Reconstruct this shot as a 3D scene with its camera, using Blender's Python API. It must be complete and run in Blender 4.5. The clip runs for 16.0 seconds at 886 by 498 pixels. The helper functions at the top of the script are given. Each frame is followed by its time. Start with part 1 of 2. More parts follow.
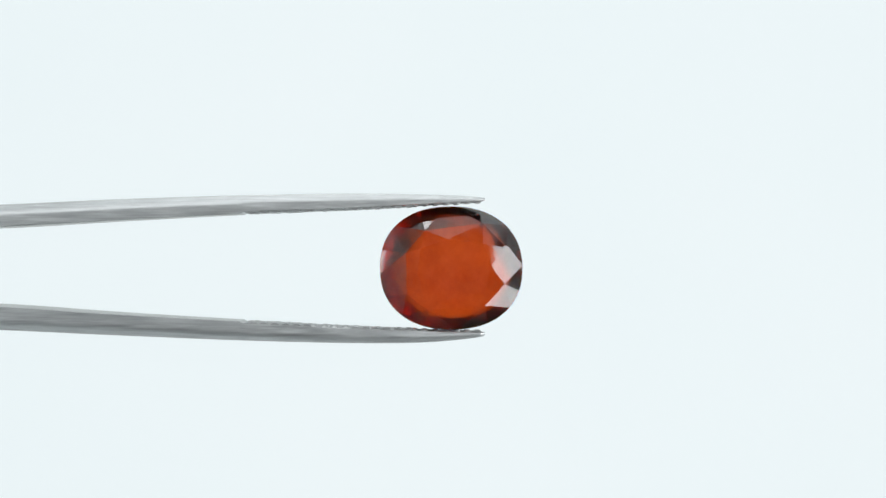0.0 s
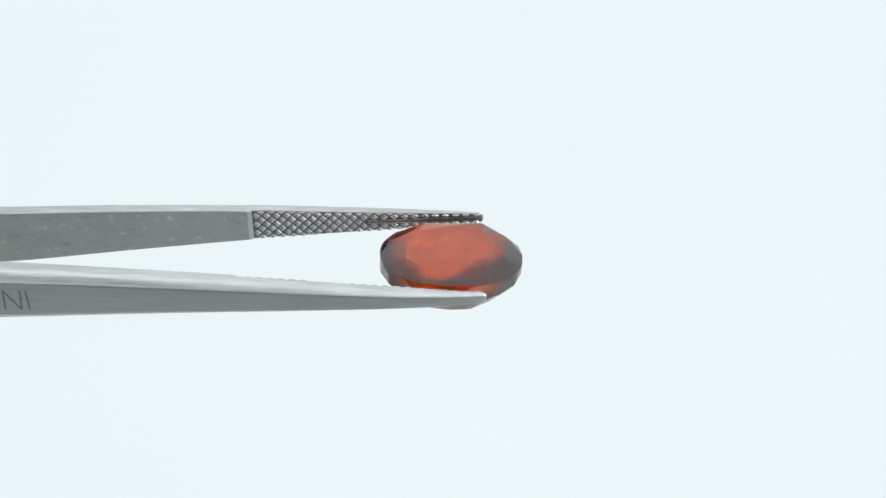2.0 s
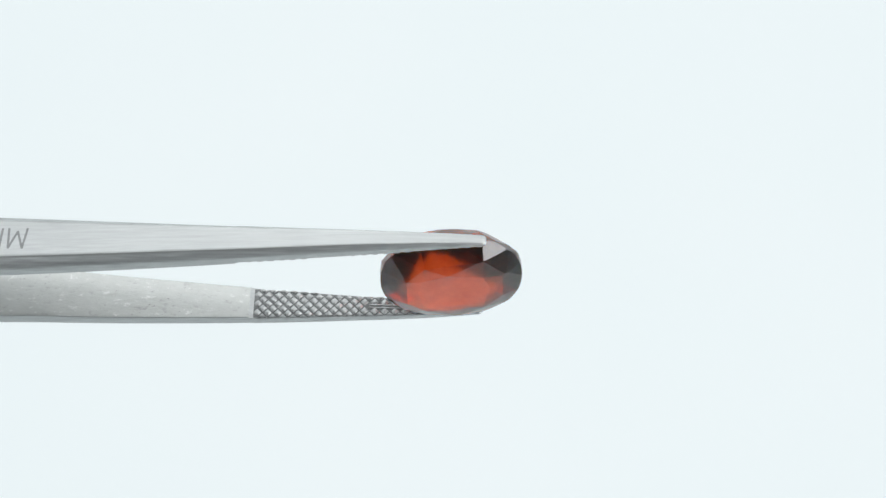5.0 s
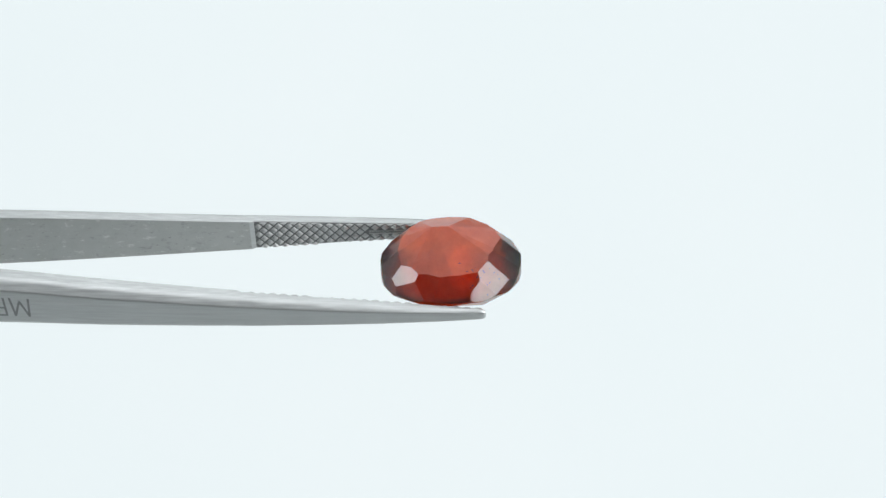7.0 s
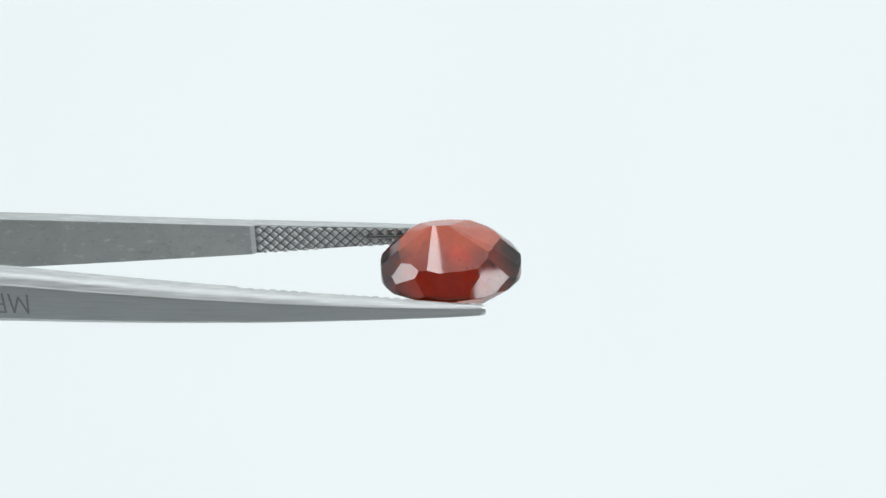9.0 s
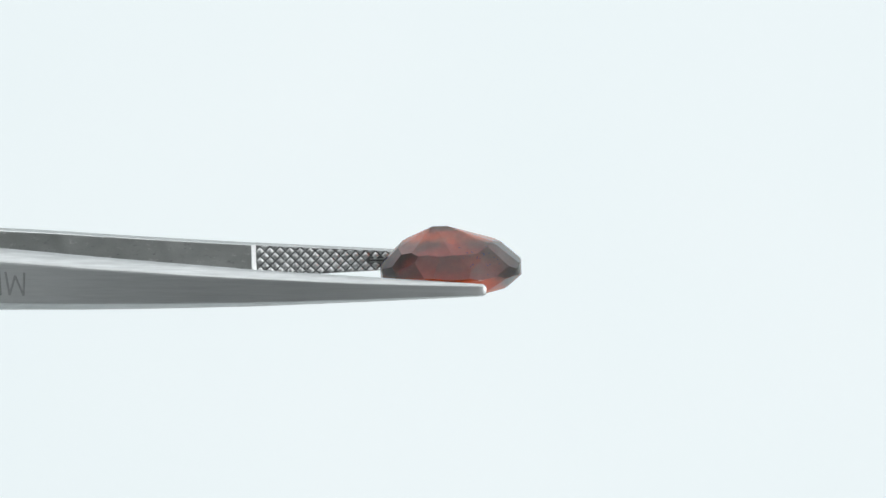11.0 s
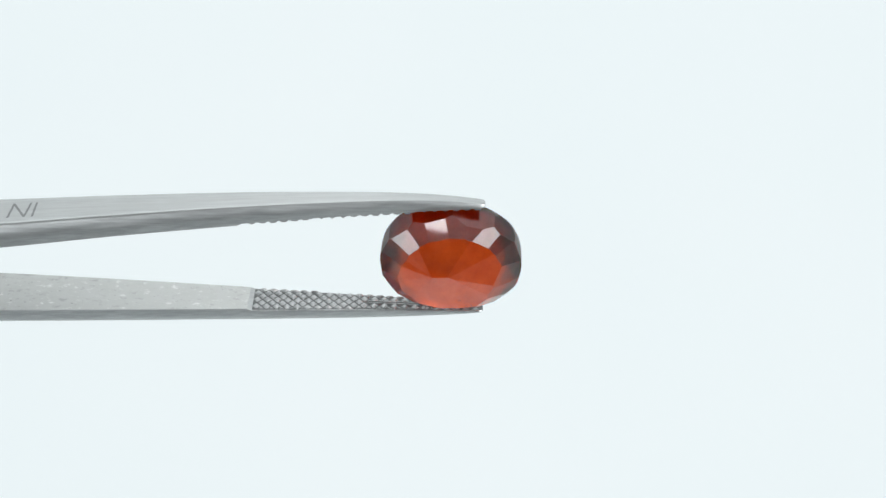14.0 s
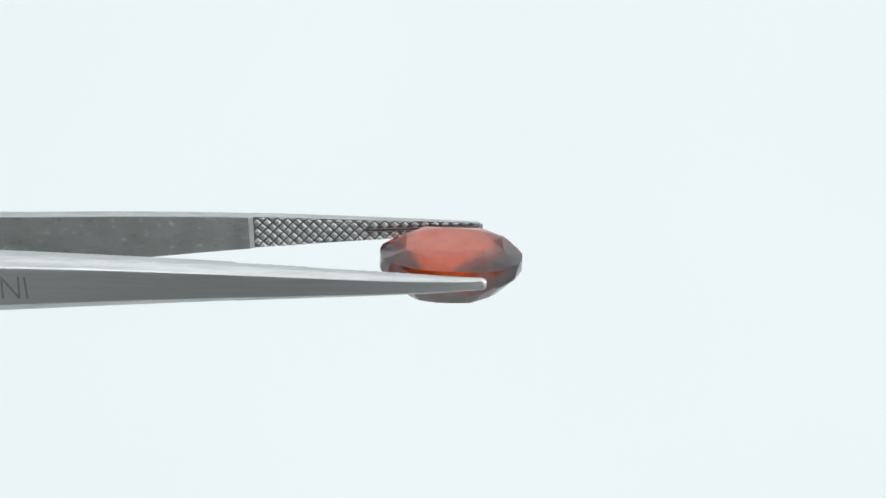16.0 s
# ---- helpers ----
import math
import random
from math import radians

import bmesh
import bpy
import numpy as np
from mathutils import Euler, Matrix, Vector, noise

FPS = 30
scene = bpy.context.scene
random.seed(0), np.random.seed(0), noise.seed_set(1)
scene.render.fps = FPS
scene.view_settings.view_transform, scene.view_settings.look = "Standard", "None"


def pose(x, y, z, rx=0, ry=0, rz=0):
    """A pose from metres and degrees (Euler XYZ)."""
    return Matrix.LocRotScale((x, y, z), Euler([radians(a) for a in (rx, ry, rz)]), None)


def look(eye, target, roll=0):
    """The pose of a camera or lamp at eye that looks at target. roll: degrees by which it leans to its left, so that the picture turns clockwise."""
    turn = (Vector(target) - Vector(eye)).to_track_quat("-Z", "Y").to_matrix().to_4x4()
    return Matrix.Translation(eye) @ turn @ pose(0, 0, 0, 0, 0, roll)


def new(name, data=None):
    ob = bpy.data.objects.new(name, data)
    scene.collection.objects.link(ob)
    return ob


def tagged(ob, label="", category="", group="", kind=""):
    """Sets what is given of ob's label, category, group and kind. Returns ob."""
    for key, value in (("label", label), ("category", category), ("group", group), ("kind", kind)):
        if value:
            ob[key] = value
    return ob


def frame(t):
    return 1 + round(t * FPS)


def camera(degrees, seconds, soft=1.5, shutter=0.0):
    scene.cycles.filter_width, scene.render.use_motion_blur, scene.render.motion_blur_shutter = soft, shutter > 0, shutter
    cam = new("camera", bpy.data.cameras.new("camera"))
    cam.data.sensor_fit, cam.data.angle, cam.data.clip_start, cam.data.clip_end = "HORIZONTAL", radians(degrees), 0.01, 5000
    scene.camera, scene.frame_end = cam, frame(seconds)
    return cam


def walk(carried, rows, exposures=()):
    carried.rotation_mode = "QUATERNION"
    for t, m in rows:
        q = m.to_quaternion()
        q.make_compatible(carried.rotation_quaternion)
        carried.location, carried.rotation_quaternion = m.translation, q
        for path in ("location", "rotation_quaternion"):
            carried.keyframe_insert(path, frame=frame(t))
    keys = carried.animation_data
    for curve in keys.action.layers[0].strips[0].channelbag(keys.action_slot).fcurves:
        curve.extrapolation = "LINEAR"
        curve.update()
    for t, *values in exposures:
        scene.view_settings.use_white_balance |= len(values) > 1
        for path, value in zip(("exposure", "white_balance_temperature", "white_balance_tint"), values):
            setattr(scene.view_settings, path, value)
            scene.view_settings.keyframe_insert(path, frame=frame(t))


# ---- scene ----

from mathutils.bvhtree import BVHTree

S = 4.0e-5            # metres per unit of the plan: the stone is 250 units = 10 mm wide
AXIS = 0.12           # height of the turning axis above the floor of the light box
X0 = 784.0            # plan x that lies straight before the lens

# ---------------------------------------------------------------- camera
cam = camera(37.4, 16.0, soft=1.5)
EYE = pose(0, -0.09256, AXIS + 25.8 * S, 90, 0, 0)
walk(cam, [(0.0, EYE), (16.0, EYE)])

# ---------------------------------------------------------------- light
world = bpy.data.worlds.new("world")
scene.world = world
world.use_nodes = True
world.node_tree.nodes["Background"].inputs[0].default_value = (0.75, 0.85, 0.87, 1)
world.node_tree.nodes["Background"].inputs[1].default_value = 0.05


def area_lamp(name, eye, target, w, h, radiance, colour=(0.972, 0.99, 0.997)):
    data = bpy.data.lights.new(name, "AREA")
    data.shape, data.size, data.size_y = "RECTANGLE", w, h
    data.energy = radiance * math.pi * w * h
    data.color = colour
    ob = new(name, data)
    ob.matrix_world = look(eye, target)
    return ob


area_lamp("ceiling_panel", (0.01, -0.025, 0.2465), (0.01, -0.0249, 0.0), 0.25, 0.32, 0.66)
area_lamp("ceiling_led_strip", (-0.020, -0.02, 0.2455), (-0.020, -0.0199, 0.0), 0.008, 0.07, 7.0)
area_lamp("ceiling_led_bar", (0.072, -0.132, 0.242), (0.0, 0.0, AXIS), 0.074, 0.022, 11.0)
area_lamp("ceiling_led_bar", (-0.068, -0.132, 0.242), (0.0, 0.0, AXIS), 0.074, 0.022, 11.0)
area_lamp("side_led_panel", (0.114, -0.098, 0.118), (0.01, 0.0, AXIS), 0.095, 0.14, 7.0)
area_lamp("side_led_bar", (-0.116, -0.056, 0.130), (-0.01, 0.0, AXIS), 0.026, 0.12, 6.0)


# ---------------------------------------------------------------- materials
class Mat:
    """A Principled material with helpers for its node tree."""

    def __init__(self, name):
        self.m = bpy.data.materials.new(name)
        self.m.use_nodes = True
        self.t = self.m.node_tree
        self.b = self.t.nodes["Principled BSDF"]
        self.out = self.t.nodes["Material Output"]

    def node(self, kind, **inputs):
        n = self.t.nodes.new(kind)
        for k, v in inputs.items():
            n.inputs[k.replace("_", " ")].default_value = v
        return n

    def link(self, a, b):
        self.t.links.new(a, b)

    def set(self, **inputs):
        for k, v in inputs.items():
            self.b.inputs[k.replace("_", " ")].default_value = v
        return self

    def coords(self, sx=1, sy=1, sz=1):
        c = self.node("ShaderNodeTexCoord")
        mp = self.node("ShaderNodeMapping")
        mp.inputs["Scale"].default_value = (sx, sy, sz)
        self.link(c.outputs["Object"], mp.inputs["Vector"])
        return mp.outputs["Vector"]

    def noise(self, vec, scale, detail=4.0, rough=0.6):
        n = self.node("ShaderNodeTexNoise", Scale=scale, Detail=detail, Roughness=rough)
        self.link(vec, n.inputs["Vector"])
        return n.outputs["Fac"]

    def ramp(self, fac, *stops):
        r = self.node("ShaderNodeValToRGB")
        el = r.color_ramp.elements
        while len(el) < len(stops):
            el.new(0.5)
        for e, (p, c) in zip(el, stops):
            e.position = p
            e.color = (*c, 1) if isinstance(c, tuple) else (c, c, c, 1)
        self.link(fac, r.inputs["Fac"])
        return r.outputs["Color"]

    def bump(self, height, strength, distance):
        b = self.node("ShaderNodeBump", Strength=strength, Distance=distance)
        self.link(height, b.inputs["Height"])
        self.link(b.outputs["Normal"], self.b.inputs["Normal"])


def white_wall(name, colour=0.66):
    k = Mat(name)
    k.set(Roughness=0.85)
    v = k.coords()
    c = k.ramp(k.noise(v, 30, 5), (0.3, (colour * 0.93, colour * 0.97, colour * 0.97)), (0.7, (colour * 0.96, colour, colour)))
    k.link(c, k.b.inputs["Base Color"])
    k.bump(k.noise(v, 900, 3), 0.15, 0.0004)
    return k.m


def light_panel():
    k = Mat("backlit_panel")
    k.set(Roughness=0.6, Base_Color=(0.03, 0.03, 0.03, 1), Emission_Strength=0.964)
    k.b.inputs["Specular IOR Level"].default_value = 0.1
    c = k.ramp(k.noise(k.coords(), 9, 2), (0.3, (0.812, 0.90, 0.922)), (0.7, (0.838, 0.914, 0.934)))
    k.link(c, k.b.inputs["Emission Color"])
    return k.m


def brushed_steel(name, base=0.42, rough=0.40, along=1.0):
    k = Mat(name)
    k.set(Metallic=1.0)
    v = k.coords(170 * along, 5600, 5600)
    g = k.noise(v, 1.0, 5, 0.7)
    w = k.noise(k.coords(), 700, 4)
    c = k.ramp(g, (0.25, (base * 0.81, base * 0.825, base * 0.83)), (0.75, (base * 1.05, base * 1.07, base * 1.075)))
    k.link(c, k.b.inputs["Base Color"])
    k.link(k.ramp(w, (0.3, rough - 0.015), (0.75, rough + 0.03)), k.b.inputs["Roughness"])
    k.bump(g, 0.2, 0.00001)
    return k.m


def ground_steel():
    """Flanks left coarse by the grinder: long streaks at two widths."""
    k = Mat("ground_steel")
    k.set(Metallic=1.0)
    turn = k.coords(300, 5200, 5200)
    turn.node.inputs["Rotation"].default_value = (0, radians(2.0), radians(2.0))
    wide, thin = k.noise(turn, 1.0, 3, 0.6), k.noise(k.coords(420, 12000, 12000), 1.0, 3, 0.6)
    mix = k.node("ShaderNodeMixRGB", Fac=0.4)
    k.link(wide, mix.inputs["Color1"])
    k.link(thin, mix.inputs["Color2"])
    k.link(k.ramp(mix.outputs[0], (0.34, (0.325, 0.333, 0.337)), (0.5, (0.395, 0.405, 0.41)), (0.66, (0.49, 0.50, 0.505))), k.b.inputs["Base Color"])
    k.link(k.ramp(wide, (0.3, 0.42), (0.7, 0.55)), k.b.inputs["Roughness"])
    k.bump(mix.outputs[0], 0.3, 0.00002)
    return k.m


def pitted_steel():
    """Unpolished inner faces with pits and scuffs."""
    k = Mat("pitted_steel")
    k.set(Metallic=1.0)
    v = k.coords()
    big, fine = k.noise(v, 900, 4, 0.6), k.noise(k.coords(0.6, 1, 1), 5200, 3, 0.6)
    base = k.ramp(big, (0.3, (0.375, 0.38, 0.372)), (0.72, (0.43, 0.435, 0.43)))
    pits = k.ramp(fine, (0.27, 0.45), (0.33, 1.0), (0.66, 1.0), (0.74, 1.3))
    scuff = k.noise(k.coords(0.55, 1, 1), 2100, 5, 0.68)
    smear = k.ramp(scuff, (0.34, 0.80), (0.42, 1.0), (0.60, 1.0), (0.68, 1.38))
    worn = k.node("ShaderNodeMixRGB", Fac=1.0)
    worn.blend_type = "MULTIPLY"
    k.link(smear, worn.inputs["Color2"])
    mul = k.node("ShaderNodeMixRGB", Fac=1.0)
    mul.blend_type = "MULTIPLY"
    k.link(base, mul.inputs["Color1"])
    k.link(pits, mul.inputs["Color2"])
    k.link(mul.outputs[0], worn.inputs["Color1"])
    k.link(worn.outputs[0], k.b.inputs["Base Color"])
    k.link(k.ramp(big, (0.3, 0.34), (0.7, 0.5)), k.b.inputs["Roughness"])
    k.bump(scuff, 0.45, 0.00006)
    return k.m


def fleck_material():
    k = Mat("dark_fleck")
    k.set(Roughness=0.5)
    k.link(k.ramp(k.noise(k.coords(), 4000, 2), (0.4, (0.05, 0.018, 0.01)), (0.65, (0.22, 0.09, 0.04))), k.b.inputs["Base Color"])
    return k.m


def stone_material():
    """Cloudy garnet: tinted refraction under a clear polish, a little light scattered inside."""
    k = Mat("hessonite")
    k.t.nodes.remove(k.b)
    v = k.coords()
    cloud = k.noise(v, 420, 8, 0.72)
    tint = k.ramp(cloud, (0.32, (0.65, 0.172, 0.014)), (0.68, (0.84, 0.29, 0.034)))
    inside = k.node("ShaderNodeBsdfRefraction", Roughness=0.30, IOR=1.74)
    k.link(tint, inside.inputs["Color"])
    haze = k.node("ShaderNodeBsdfTranslucent")
    k.link(k.ramp(cloud, (0.3, (0.36, 0.085, 0.02)), (0.7, (0.52, 0.16, 0.04))), haze.inputs["Color"])
    body = k.node("ShaderNodeMixShader", Fac=0.07)
    k.link(inside.outputs[0], body.inputs[1])
    k.link(haze.outputs[0], body.inputs[2])
    gloss = k.node("ShaderNodeBsdfGlossy", Roughness=0.035)
    fresnel = k.node("ShaderNodeFresnel", IOR=1.66)
    # total reflection within the stone loses light to its colour, the outer polish does not
    k.link(k.ramp(fresnel.outputs[0], (0.5, (0.98, 0.97, 0.96)), (0.95, (0.29, 0.085, 0.03))), gloss.inputs["Color"])
    top = k.node("ShaderNodeMixShader")
    k.link(fresnel.outputs[0], top.inputs[0])
    k.link(body.outputs[0], top.inputs[1])
    k.link(gloss.outputs[0], top.inputs[2])
    k.link(top.outputs[0], k.out.inputs["Surface"])
    return k.m


WHITE = white_wall("white_fabric")
SWEEP = white_wall("white_acrylic", 0.8)
FLOOR = white_wall("grey_tabletop", 0.21)
FRONT = white_wall("grey_fabric", 0.24)
PANEL = light_panel()
STEEL = brushed_steel("brushed_steel")
STEEL_FLANK = ground_steel()
STEEL_INNER = pitted_steel()
STUD = brushed_steel("knurled_steel", 0.40, 0.42)
# pad floor: the shade between the studs is put into a darker base colour
PAD_FLOOR = brushed_steel("shaded_steel", 0.18, 0.6)
GROOVE = brushed_steel("engraved_steel", 0.22, 0.5)
STONE = stone_material()
FLECK = fleck_material()


# ---------------------------------------------------------------- building helpers
def part(name, bm, material, parent=None, label="", smooth=None):
    """Link a bmesh as one mesh object, under a thing or a part."""
    me = bpy.data.meshes.new(name)
    bm.normal_update()
    bm.to_mesh(me)
    bm.free()
    me.materials.append(material)
    if smooth is not None:
        me.polygons.foreach_set("use_smooth", [True] * len(me.polygons))
        me.set_sharp_from_angle(angle=radians(smooth))
    ob = new(name, me)
    if parent is not None:
        ob.parent = parent
    if label:
        ob["label"] = label
    return ob


def box_mesh(x0, x1, y0, y1, z0, z1):
    bm = bmesh.new()
    bmesh.ops.create_cube(bm, size=1.0)
    for v in bm.verts:
        v.co = Vector(((x0 + x1) / 2 + v.co.x * (x1 - x0), (y0 + y1) / 2 + v.co.y * (y1 - y0), (z0 + z1) / 2 + v.co.z * (z1 - z0)))
    return bm


def lerp_table(table, x):
    """Smooth value at x from rows (x, value)."""
    xs, ys = [r[0] for r in table], [r[1] for r in table]
    if x <= xs[0]:
        return ys[0]
    if x >= xs[-1]:
        return ys[-1]
    i = max(j for j in range(len(xs) - 1) if xs[j] <= x)

    def slope(j):
        lo, hi = max(j - 1, 0), min(j + 1, len(xs) - 1)
        return (ys[hi] - ys[lo]) / (xs[hi] - xs[lo])
    h = xs[i + 1] - xs[i]
    f = (x - xs[i]) / h
    a, b = slope(i) * h, slope(i + 1) * h
    return (2 * f**3 - 3 * f**2 + 1) * ys[i] + (f**3 - 2 * f**2 + f) * a + (3 * f**2 - 2 * f**3) * ys[i + 1] + (f**3 - f**2) * b


# ---------------------------------------------------------------- the light box
L, R, F, B, T = -0.125, 0.15, -0.20, 0.16, 0.25
w = 0.006
tagged(part("floor", box_mesh(L, R, F, B, -w, 0), FLOOR), "grey tabletop under the photo light box", "floor", kind="structure")
tagged(part("backdrop_base", box_mesh(L + 0.001, R - 0.001, -0.02, B - 0.001, 0, 0.003), SWEEP), "white acrylic sheet lying before the backdrop", "backdrop", kind="structure")
tagged(part("ceiling", box_mesh(L, R, F, B, T, T + w), WHITE), "white fabric top of the photo light box", "ceiling", kind="structure")
tagged(part("wall_west", box_mesh(L - w, L, F, B, -w, T + w), WHITE), "white fabric side of the photo light box", "wall", kind="structure")
tagged(part("wall_east", box_mesh(R, R + w, F, B, -w, T + w), WHITE), "white fabric side of the photo light box", "wall", kind="structure")
tagged(part("wall_south", box_mesh(L - w, R + w, F - w, F, -w, T + w), FRONT), "grey cloth closing the photo light box", "wall", kind="structure")
tagged(part("backdrop", box_mesh(L - w, R + w, B, B + w, -w, T + w), PANEL), "plain pale bluish-white backlit backdrop", "backdrop", kind="structure")

# ---------------------------------------------------------------- the tweezers
# plan rows along the length: outer and inner surface from the axis, half width, centre line towards the table side
OUT_A = [(-2360, 24), (-1400, 62), (-700, 86), (0, 102.5), (215, 112), (430, 119), (640, 122.5), (750, 121), (820, 118.5), (858, 115.5)]
IN_A = [(-2360, 4), (-1400, 20), (-700, 38), (0, 63), (215, 75), (430, 86), (640, 94), (750, 100), (858, 106)]
OUT_B = [(-2360, 24), (-1400, 66), (-700, 92), (0, 114.5), (215, 124), (430, 133), (640, 138.5), (750, 137.5), (820, 132), (858, 126.5)]
IN_B = [(-2360, 4), (-1400, 24), (-700, 46), (0, 73), (215, 87), (430, 99), (640, 109), (750, 113), (858, 116)]
HALF = [(-2360, 60), (-1400, 92), (-700, 78), (0, 53.5), (215, 43.5), (430, 32.5), (640, 21.5), (855, 10.5), (858, 9.5)]
MID = [(-2360, 0), (-700, 2), (0, 9), (215, 15), (430, 19), (640, 20), (858, 20)]
STEP0, STEP1 = 431, 439


RIDGE = [(-2360, 0.6), (0, 0.6), (430, 0.6), (640, 0.58), (858, 0.5)]
UNDER = [(-2360, 3), (0, 0.9), (300, 0.8), (430, 0.8), (858, 0.5)]


def section(x, up, outer, inner, recess):
    """Closed loop of points (n, u) round an arm at x: flat inner face, flanks with a ridge, bevelled back."""
    o, i, h, m = lerp_table(outer, x), lerp_table(inner, x), lerp_table(HALF, x), lerp_table(MID, x)
    if x > STEP0:
        i += recess * min(1, (x - STEP0) / (STEP1 - STEP0))
    t = o - i
    c, k = h * 0.27, lerp_table(UNDER, x)
    r = i + t * lerp_table(RIDGE, x)
    b = 0.09 * t
    half = [(h - k - 1.2, i), (h - k, i + 0.9), (h, i + (r - i) * 0.8), (h - 0.08 * c, r), (h - 0.5 * c, r + (o - b - r) * 0.55),
            (h - c, o - b), (h - c - 0.6 * b, o - 0.3 * b), (h - c - 1.5 * b, o)]
    loop = half + [(-n, u) for n, u in reversed(half)]
    return [(n + m, u * up) for n, u in loop]


def arm_mesh(up, outer, inner):
    bm = bmesh.new()
    xs = list(range(-2340, 0, 60)) + list(range(0, 425, 12)) + [428, STEP0, STEP0 + 1.5, STEP1, 446] + list(range(454, 844, 9)) + [846, 850, 853, 855.4, 857]
    rings = []
    for x in xs:
        pts = section(x, up, outer, inner, 3.6)
        k = 1 - 0.42 * (max(0, x - 848) / 9) ** 3
        cn, cu = sum(p[0] for p in pts) / len(pts), sum(p[1] for p in pts) / len(pts)
        rings.append([bm.verts.new(((x - X0) * S, -(cn + (n - cn) * k) * S, (cu + (u - cu) * k) * S)) for n, u in pts])
    n = len(rings[0])
    for x, a, b in zip(xs, rings, rings[1:]):
        for j in range(n):
            face = bm.faces.new((a[j], b[j], b[(j + 1) % n], a[(j + 1) % n]))
            face.smooth = True
            # slot 2, past the step: darker steel that paints the shade under the studs
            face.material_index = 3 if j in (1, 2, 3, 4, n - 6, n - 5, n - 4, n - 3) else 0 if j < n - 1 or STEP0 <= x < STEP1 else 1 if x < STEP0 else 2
            bm.edges.get((a[j], b[j])).smooth = x > 846 or j in (2, 3, 4, n - 5, n - 4, n - 3)
        if x in (STEP0, STEP1):
            bm.edges.get((a[0], a[-1])).smooth = False
    bm.faces.new(rings[0])
    bm.faces.new(list(reversed(rings[-1])))
    bmesh.ops.recalc_face_normals(bm, faces=bm.faces)
    return bm


def pad_mesh(up, inner):
    """Rows of small diamond-shaped studs, with a slot along the middle near the tip."""
    bm = bmesh.new()
    pitch = 18.5
    col = 0
    x = 446.0
    rnd = random.Random(3)
    while x < 846:
        h, m, i = lerp_table(HALF, x), lerp_table(MID, x), lerp_table(inner, x) + 3.6
        g = h - lerp_table(UNDER, x) - 1.4
        off = 0.5 if col % 2 else 0.0
        for r in range(-4, 5):
            n = (r + off) * pitch
            if abs(n) > h + 1.5:
                continue
            if x > 640 and abs(n) < 3.0:
                continue
            e, q, high = 8.0, 4.0 + rnd.uniform(-0.4, 0.4), 3.4 + rnd.uniform(-0.5, 0.3)
            low = [(x - e, n, -0.6), (x, n - e, -0.6), (x + e, n, -0.6), (x, n + e, -0.6)]
            w = q + 1.3
            mid = [(x - w, n, high * 0.7), (x, n - w, high * 0.7), (x + w, n, high * 0.7), (x, n + w, high * 0.7)]
            top = [(x - q + 1, n, high), (x, n - q + 1, high), (x + q - 1, n, high), (x, n + q - 1, high)]
            vs = [bm.verts.new(((px - X0) * S, -(max(-g, min(g, pn)) + m) * S, (i - d) * up * S)) for px, pn, d in low + mid + top]
            bm.faces.new(vs[8:])
            for k in (0, 4):
                for j in range(4):
                    bm.faces.new((vs[k + j], vs[k + (j + 1) % 4], vs[k + 4 + (j + 1) % 4], vs[k + 4 + j]))
        col += 1
        x += pitch / 2
    bmesh.ops.dissolve_degenerate(bm, dist=1e-7, edges=bm.edges[:])
    for side in (-1, 1):
        rows = []
        for x in range(648, 847, 18):
            m, i = lerp_table(MID, x), lerp_table(inner, x) + 3.6
            w0, w1 = 1.4, min(3.8, lerp_table(HALF, x) - 2.5)
            rows.append([bm.verts.new(((x - X0) * S, -(side * n + m) * S, (i - d) * up * S)) for n, d in ((w0, -0.6), (w0 + 0.4, 2.2), (w1 - 0.4, 2.2), (w1, -0.6))])
        for a, b in zip(rows, rows[1:]):
            for j in range(3):
                bm.faces.new((a[j], a[j + 1], b[j + 1], b[j]))
        bm.faces.new(rows[0])
        bm.faces.new(rows[-1])
    bmesh.ops.recalc_face_normals(bm, faces=bm.faces)
    return bm


def letter_mesh(up, outer, strokes):
    """Strokes of one letter cut into the back of an arm: rows of plan x and n at both ends."""
    bm = bmesh.new()
    for x0, n0, x1, n1 in strokes:
        along = Vector((x1 - x0, n1 - n0)).normalized()
        side = Vector((-along.y, along.x))
        ring = []
        for end, away in ((Vector((x0, n0)), -0.8), (Vector((x1, n1)), 0.8)):
            for wide, d in ((1.9, 0.30), (1.2, 0.42), (-1.2, 0.42), (-1.9, 0.30), (1.9, -2.0), (-1.9, -2.0)):
                p = end + along * away + side * wide
                o, m = lerp_table(outer, p.x), lerp_table(MID, p.x)
                ring.append(bm.verts.new(((p.x - X0) * S, -(p.y + m) * S, (o + d) * up * S)))
        bmesh.ops.convex_hull(bm, input=ring)
    return bm


LETTERS_A = (((34, -19, 34, 20), (34, 20, 21, 20), (34, 3, 21, 3)), ((45, -19, 49, 20), (49, 20, 61, -13), (61, -13, 73, 20), (73, 20, 77, -19)))
LETTERS_B = (((40, -20, 42, 19), (42, 19, 68, -20), (68, -20, 71, 19)), ((82, -20, 81, 19),), ((10, -20, 12, 19),))


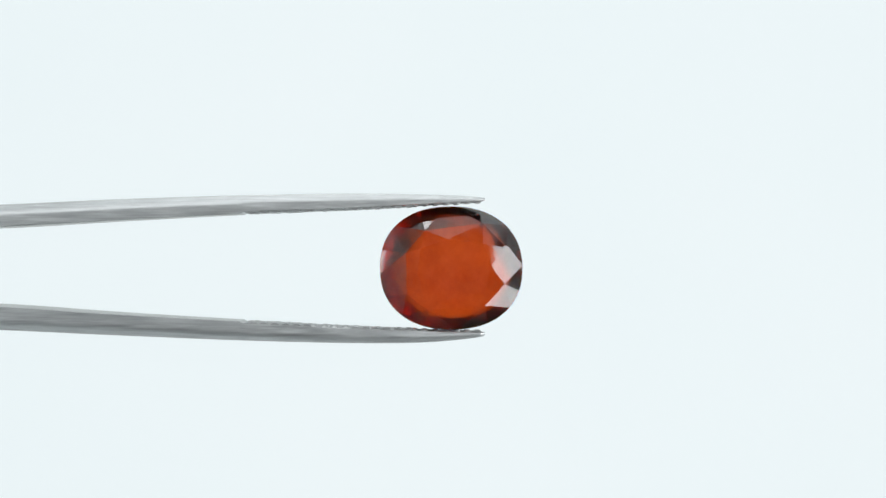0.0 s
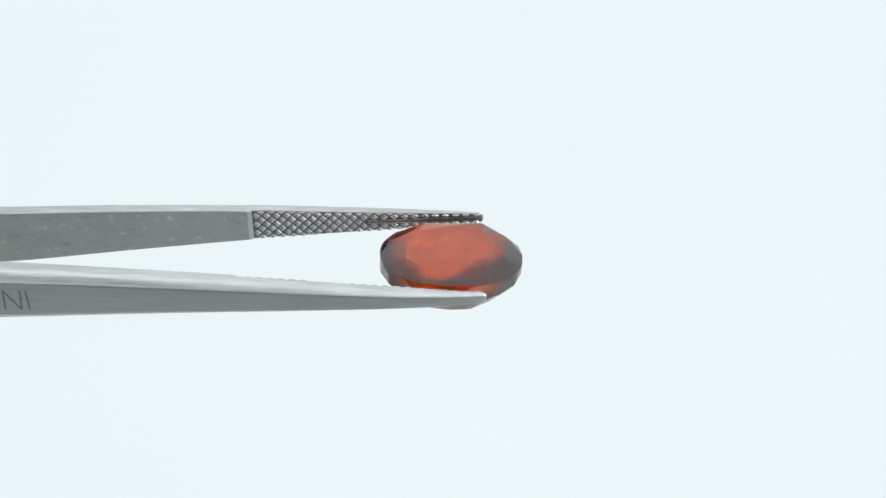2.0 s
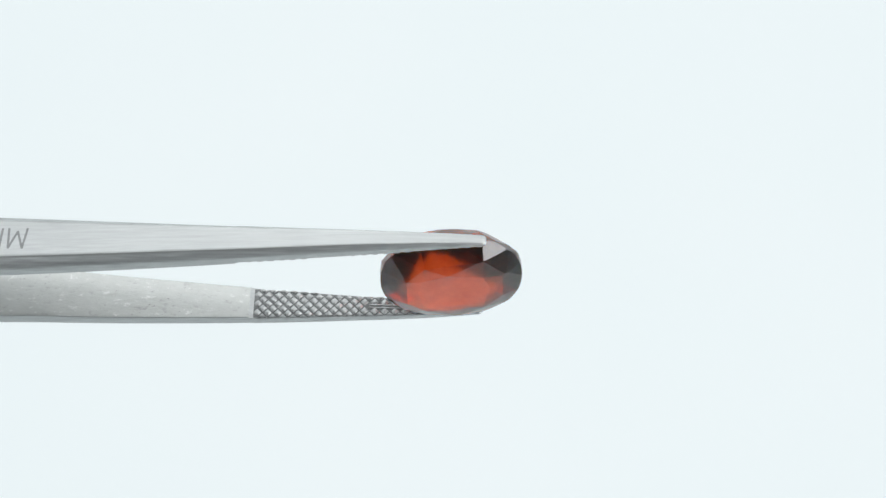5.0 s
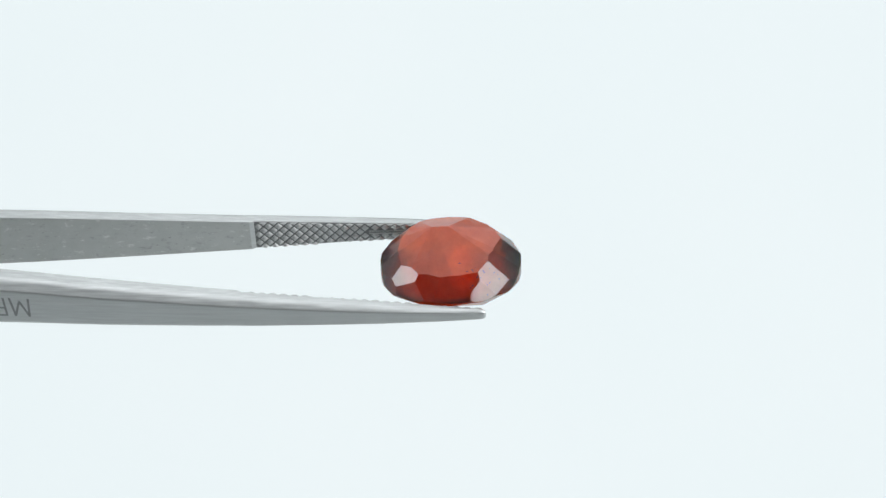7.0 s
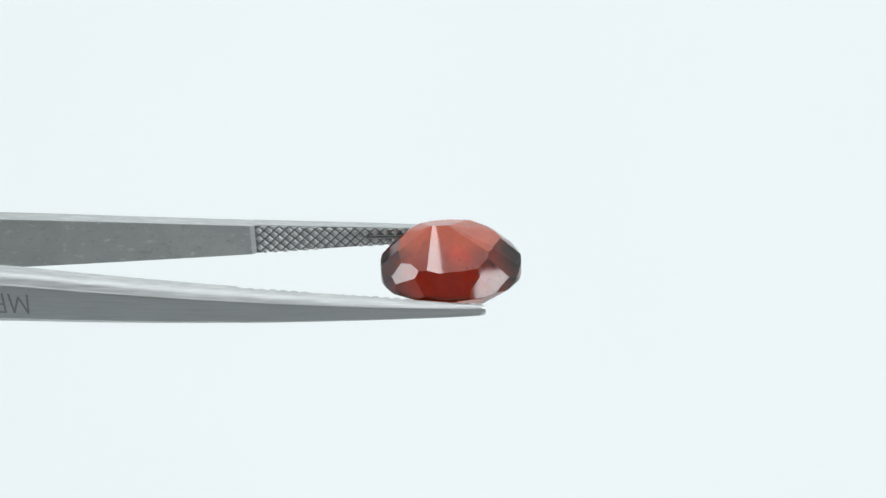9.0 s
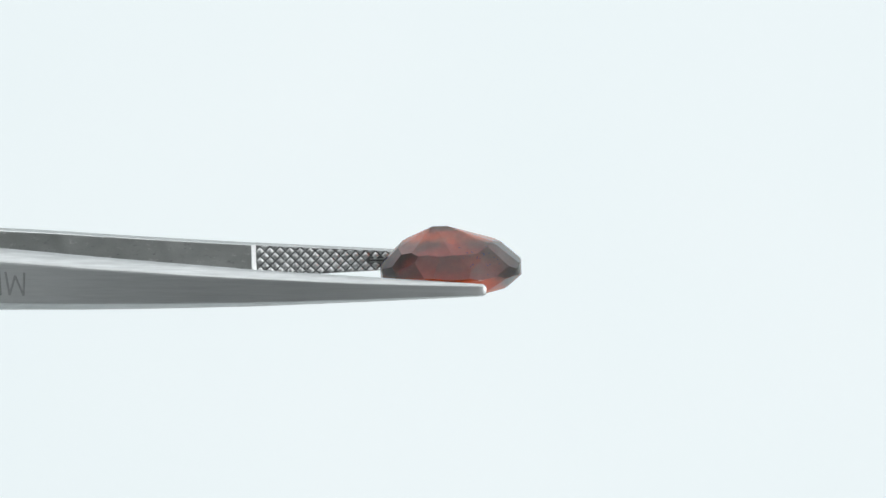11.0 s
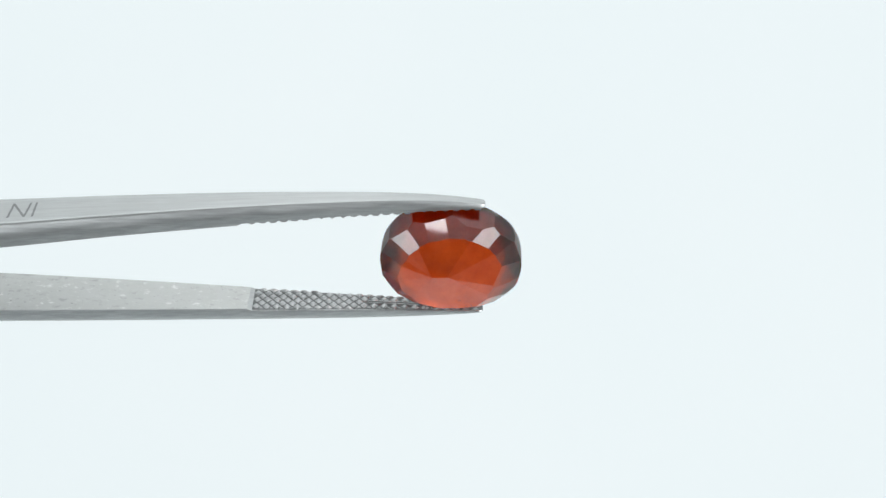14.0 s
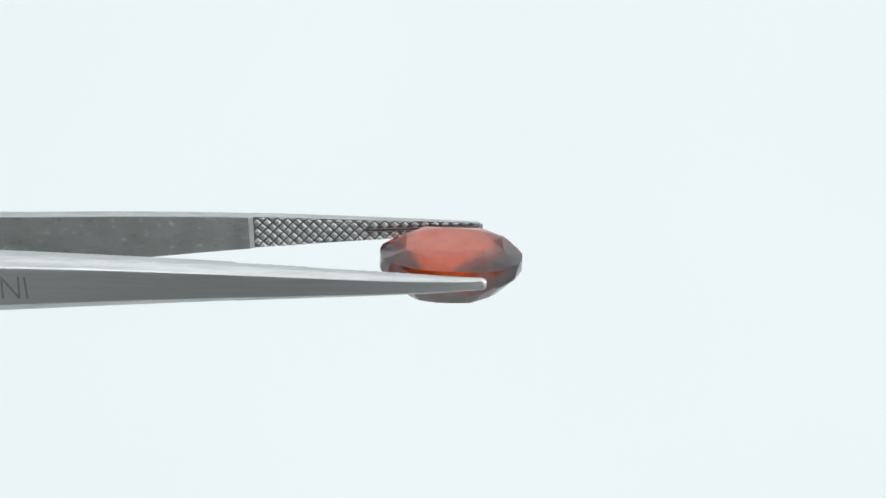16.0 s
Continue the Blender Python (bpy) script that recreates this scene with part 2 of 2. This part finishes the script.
def tweezers():
    root = new("tweezers")
    tagged(root, "brushed stainless steel tweezers with knurled tips gripping a stone", "tweezers")
    for up, outer, inner, letters in ((1, OUT_A, IN_A, LETTERS_A), (-1, OUT_B, IN_B, LETTERS_B)):
        arm = part("arm", arm_mesh(up, outer, inner), STEEL, root)
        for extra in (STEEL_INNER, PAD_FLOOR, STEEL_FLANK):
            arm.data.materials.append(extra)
        tagged(part("grip_pad", pad_mesh(up, inner), STUD, arm, "knurled gripping face with dark grooves", 75), kind="stuff")
        for strokes in letters:
            part("engraved_letter", letter_mesh(up, outer, strokes), GROOVE, arm)
    return root


# ---------------------------------------------------------------- the stone
STONE_X, STONE_U, STONE_N = 798.5, -6.9, 22.6
HA, HB = 124.8, 107.5
TOP = 27
# corners of the table (angle on the oval, share of it), and the points between them where star and mains meet (with the height)
CORNERS = [(4, 0.545), (42, 0.58), (97, 0.47), (144, 0.535), (187, 0.48), (224, 0.585), (270, 0.49), (321, 0.60)]
APEXES = [(23, 0.83, 19), (59, 0.84, 16.5), (122, 0.71, 20.5), (159, 0.68, 23), (214, 0.76, 24), (243, 0.755, 25.2), (307, 0.765, 25), (340, 0.78, 21.5)]
LEAN = -0.125         # the girdle's plane leans against the table's
KEEL = (Vector((-30, -18, -86)), Vector((-4, -18, -86)))
FAN = [(4, 0.54, -70.5), (18, 0.52, -73), (33, 0.58, -69.5), (50, 0.66, -63), (68, 0.73, -57), (85, 0.78, -53), (103, 0.77, -53), (122, 0.76, -54), (142, 0.73, -56),
       (160, 0.70, -58), (171, 0.70, -58), (183, 0.70, -59), (200, 0.74, -60), (212, 0.76, -60), (226, 0.77, -60), (245, 0.72, -61), (258, 0.67, -62), (268, 0.665, -61.5), (279, 0.66, -62),
       (293, 0.66, -61.5), (308, 0.67, -61), (321, 0.66, -60), (334, 0.65, -60), (347, 0.60, -64)]


def stone_mesh():
    """An oval cut: a girdle prism cut down by facet planes."""
    bm = bmesh.new()
    n = 72
    top, low = [], []
    for j in range(n):
        a = 2 * math.pi * j / n
        # a slightly squarish oval
        c, s = math.cos(a), math.sin(a)
        p = 2.0 / 2.25
        x, y = HA * math.copysign(abs(c) ** p, c), HB * math.copysign(abs(s) ** p, s)
        top.append(bm.verts.new((x, y, 60)))
        low.append(bm.verts.new((x, y, -110)))
    for j in range(n):
        bm.faces.new((low[j], low[(j + 1) % n], top[(j + 1) % n], top[j]))
    bm.faces.new(top)
    bm.faces.new(list(reversed(low)))

    def slice_off(q, d):
        bmesh.ops.bisect_plane(bm, geom=bm.verts[:] + bm.edges[:] + bm.faces[:], plane_co=q, plane_no=d, clear_outer=True)
        edges = [g for g in bm.edges if g.is_boundary]
        if edges:
            bmesh.ops.holes_fill(bm, edges=edges, sides=0)

    def spot(f, r, z):
        """The point of the oval of share r at height z, at the oval's own angle f."""
        f = radians(f)
        return Vector((HA * r * math.cos(f), HB * r * math.sin(f), z))

    def cut(f, slope, r, z, shift=(0, 0)):
        """A facet at the oval's angle f, its slope from the girdle plane (below 0: underneath)."""
        e, g = radians(abs(slope)), radians(f)
        a = math.atan2(math.sin(g) / HB, math.cos(g) / HA)
        out = 1 + 0.02 * math.sin(2 * radians(f)) ** 2
        slice_off(spot(f, r * out, z) + Vector((*shift, 0)), Vector((math.cos(a) * math.sin(e), math.sin(a) * math.sin(e), math.copysign(math.cos(e), slope))))

    def plane(p, q, r):
        """A facet through three points, facing up and out."""
        d = (q - p).cross(r - p).normalized()
        slice_off(p, d if d.z > 0 else -d)

    rnd = random.Random(5)
    # crown: table, and at each of its corners an inner and an outer main; a star and two girdle facets between
    cut(0, 0.01, 1, TOP)
    def rim(f, z):
        p = spot(f, 1 + 0.02 * math.sin(2 * radians(f)) ** 2, z)
        return p + Vector((0, 0, LEAN * p.y))

    inner = [spot(f, r, TOP) for f, r in CORNERS]
    outer = [spot(f, r, z) for f, r, z in APEXES]
    for k in range(8):
        f0, f1 = APEXES[k - 1][0], APEXES[k][0]
        f0 -= 360 * (f0 > f1)
        f2 = APEXES[(k + 1) % 8][0]
        f2 += 360 * (f2 < f1)
        a0, a1 = outer[k - 1], outer[k]
        here, there, half = (f0 + f1) / 2, (f1 + f2) / 2, (f0 + 2 * f1 + f2) / 4
        plane(a0, inner[k], a1)
        plane(a0, rim(here, 3.0), a1)
        plane(inner[k], a1, inner[(k + 1) % 8])
        plane(a1, rim(here * 0.86 + half * 0.14, 2.6), rim(half, 2.6))
        plane(a1, rim(half, 2.6), rim(half * 0.14 + there * 0.86, 2.6))
    # pavilion: a steep row under the girdle, broad and leaning on the upper held side
    for j in range(13):
        f = j * 360 / 13 + 9 + rnd.uniform(-5, 5)
        up = max(0, math.sin(radians(f)))
        cut(f, -(76 + 7 * math.cos(radians(f)) ** 4 - 26 * up ** 1.5 + rnd.uniform(-2.5, 2.5)), 1.0 + 0.016 * math.cos(radians(f)) ** 2, -3 + LEAN * HB * math.sin(radians(f)))
    for f in (4, 24, 46, 76, 106, 135, 160, 184, 205, 225, 243, 259, 275, 291, 307, 324, 342):
        s = math.sin(radians(f))
        slope = 42 + (16 if s < 0 else 5) * abs(s) ** 1.5 + rnd.uniform(-2, 2)
        cut(f + rnd.uniform(-2, 2), -slope, 0.88 + 0.06 * max(0, -s) - 0.03 * max(0, s), -36 + 13 * max(0, -s) ** 1.5 - 4 * max(0, s), (-2, -2))
    # a fan of long facets that meets in a short keel
    for f, r, z in FAN:
        p = spot(f, r, z)
        keel = KEEL[0] if p.x < KEEL[0].x else KEEL[1] if p.x > KEEL[1].x else Vector((p.x, KEEL[0].y, KEEL[0].z))
        d = p - keel
        way = Matrix.Rotation(radians(rnd.uniform(-9, 9)), 3, "Z") @ Vector((d.x, d.y, 0)).normalized()
        slice_off(p, way * d.z - Vector((0, 0, way.x * d.x + way.y * d.y)))
    bmesh.ops.dissolve_limit(bm, angle_limit=radians(0.6), verts=bm.verts[:], edges=bm.edges[:])
    bmesh.ops.remove_doubles(bm, verts=bm.verts[:], dist=0.4)
    bmesh.ops.dissolve_degenerate(bm, dist=0.1, edges=bm.edges[:])
    bmesh.ops.recalc_face_normals(bm, faces=bm.faces)
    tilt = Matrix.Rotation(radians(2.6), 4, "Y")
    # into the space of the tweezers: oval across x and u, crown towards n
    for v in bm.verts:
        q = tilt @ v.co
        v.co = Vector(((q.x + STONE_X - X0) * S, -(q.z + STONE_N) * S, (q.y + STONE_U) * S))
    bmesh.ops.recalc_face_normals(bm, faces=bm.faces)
    return bm


def gemstone():
    """The stone's closed surface, kept as its table, crown, girdle and pavilion."""
    root = tagged(new("gemstone"), "oval faceted orange-brown garnet held between tweezer tips", "gemstone")
    whole = stone_mesh()
    way = Matrix.Rotation(radians(2.6), 3, "Y") @ Vector((0, 0, 1))
    way = Vector((way.x, -way.z, way.y))
    sorts = {}
    for f in whole.faces:
        up = f.normal.dot(way)
        name = "table" if up > 0.9995 else "crown" if up > 0.1 else "girdle" if up > -0.1 else "pavilion"
        sorts.setdefault(name, []).append([v.co.copy() for v in f.verts])
    labels = {"table": "flat polished table facet", "crown": "bevelled crown facets", "girdle": "thin frosted girdle", "pavilion": "deep bulging pavilion facets"}
    for name, faces in sorts.items():
        bm = bmesh.new()
        seen = {}
        for loop in faces:
            vs = []
            for co in loop:
                key = tuple(round(c * 1e8) for c in co)
                if key not in seen:
                    seen[key] = bm.verts.new(co)
                vs.append(seen[key])
            bm.faces.new(vs)
        part(name, bm, STONE, root, labels[name])
    # small pits and dark flecks on the underside
    whole.faces.ensure_lookup_table()
    tree = BVHTree.FromBMesh(whole)
    rnd = random.Random(11)
    for _ in range(28):
        x, u = rnd.gauss(850, 20), rnd.gauss(64, 13)
        place, normal, _, _ = tree.ray_cast(Vector(((x - X0) * S, 200 * S, (u + STONE_U) * S)), Vector((0, -1, 0)))
        if place is None or normal.y < 0.1:
            continue
        bm = bmesh.new()
        bmesh.ops.create_icosphere(bm, subdivisions=1, radius=S * rnd.uniform(0.4, 1.0) ** 2 * 1.25)
        turn = normal.to_track_quat("Z", "Y").to_matrix()
        stretch = rnd.uniform(1.0, 3.2)
        spin = Matrix.Rotation(rnd.uniform(0, 6.3), 3, "Z")
        for v in bm.verts:
            v.co = place + turn @ (spin @ Vector((v.co.x * stretch, v.co.y * rnd.uniform(0.8, 1.2), v.co.z * 0.4)))
        part("fleck", bm, FLECK, root)
    whole.free()
    return root


TWEEZERS = tweezers()
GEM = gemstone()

# ---------------------------------------------------------------- what moves
# seconds, turn in degrees, wobble in plan units
TURN = [(0.0, 0, 0), (0.5, 21, 1), (1.0, 39.5, 1), (1.5, 55.8, 1), (1.75, 57.5, 1), (2.0, 53.5, 1), (2.5, 37.2, 0.5), (3.0, 18.5, 0.5), (3.5, -3, 0), (4.0, -20, -3.5),
        (4.2, -28, -3.5), (4.7, -47, -3), (5.25, -68, -2), (5.8, -89, -1), (6.3, -105.5, 0), (6.5, -112, 0), (7.0, -129.6, 1), (7.5, -147.5, 1), (8.0, -163, -1),
        (8.5, -145, 1), (9.0, -124.6, 1), (9.2, -116, 0), (9.7, -95, 0), (10.25, -82, 0), (10.8, -94.5, 0), (11.3, -115, 0), (11.5, -123.5, 0), (12.0, -144, 1.5),
        (12.5, -162, 0), (13.0, -178, 0), (13.5, -196, -1), (14.0, -217.5, -6), (14.5, -239, -3), (15.0, -258, -1), (15.2, -264, 0), (15.5, -274.5, 0),
        (15.8, -285.5, 0), (16.0, -295, 1)]


def motions():
    rows = [(t, pose(0, 0, AXIS + up * S, -a, 0, 0)) for t, a, up in TURN]
    walk(TWEEZERS, rows)
    walk(GEM, rows)


motions()
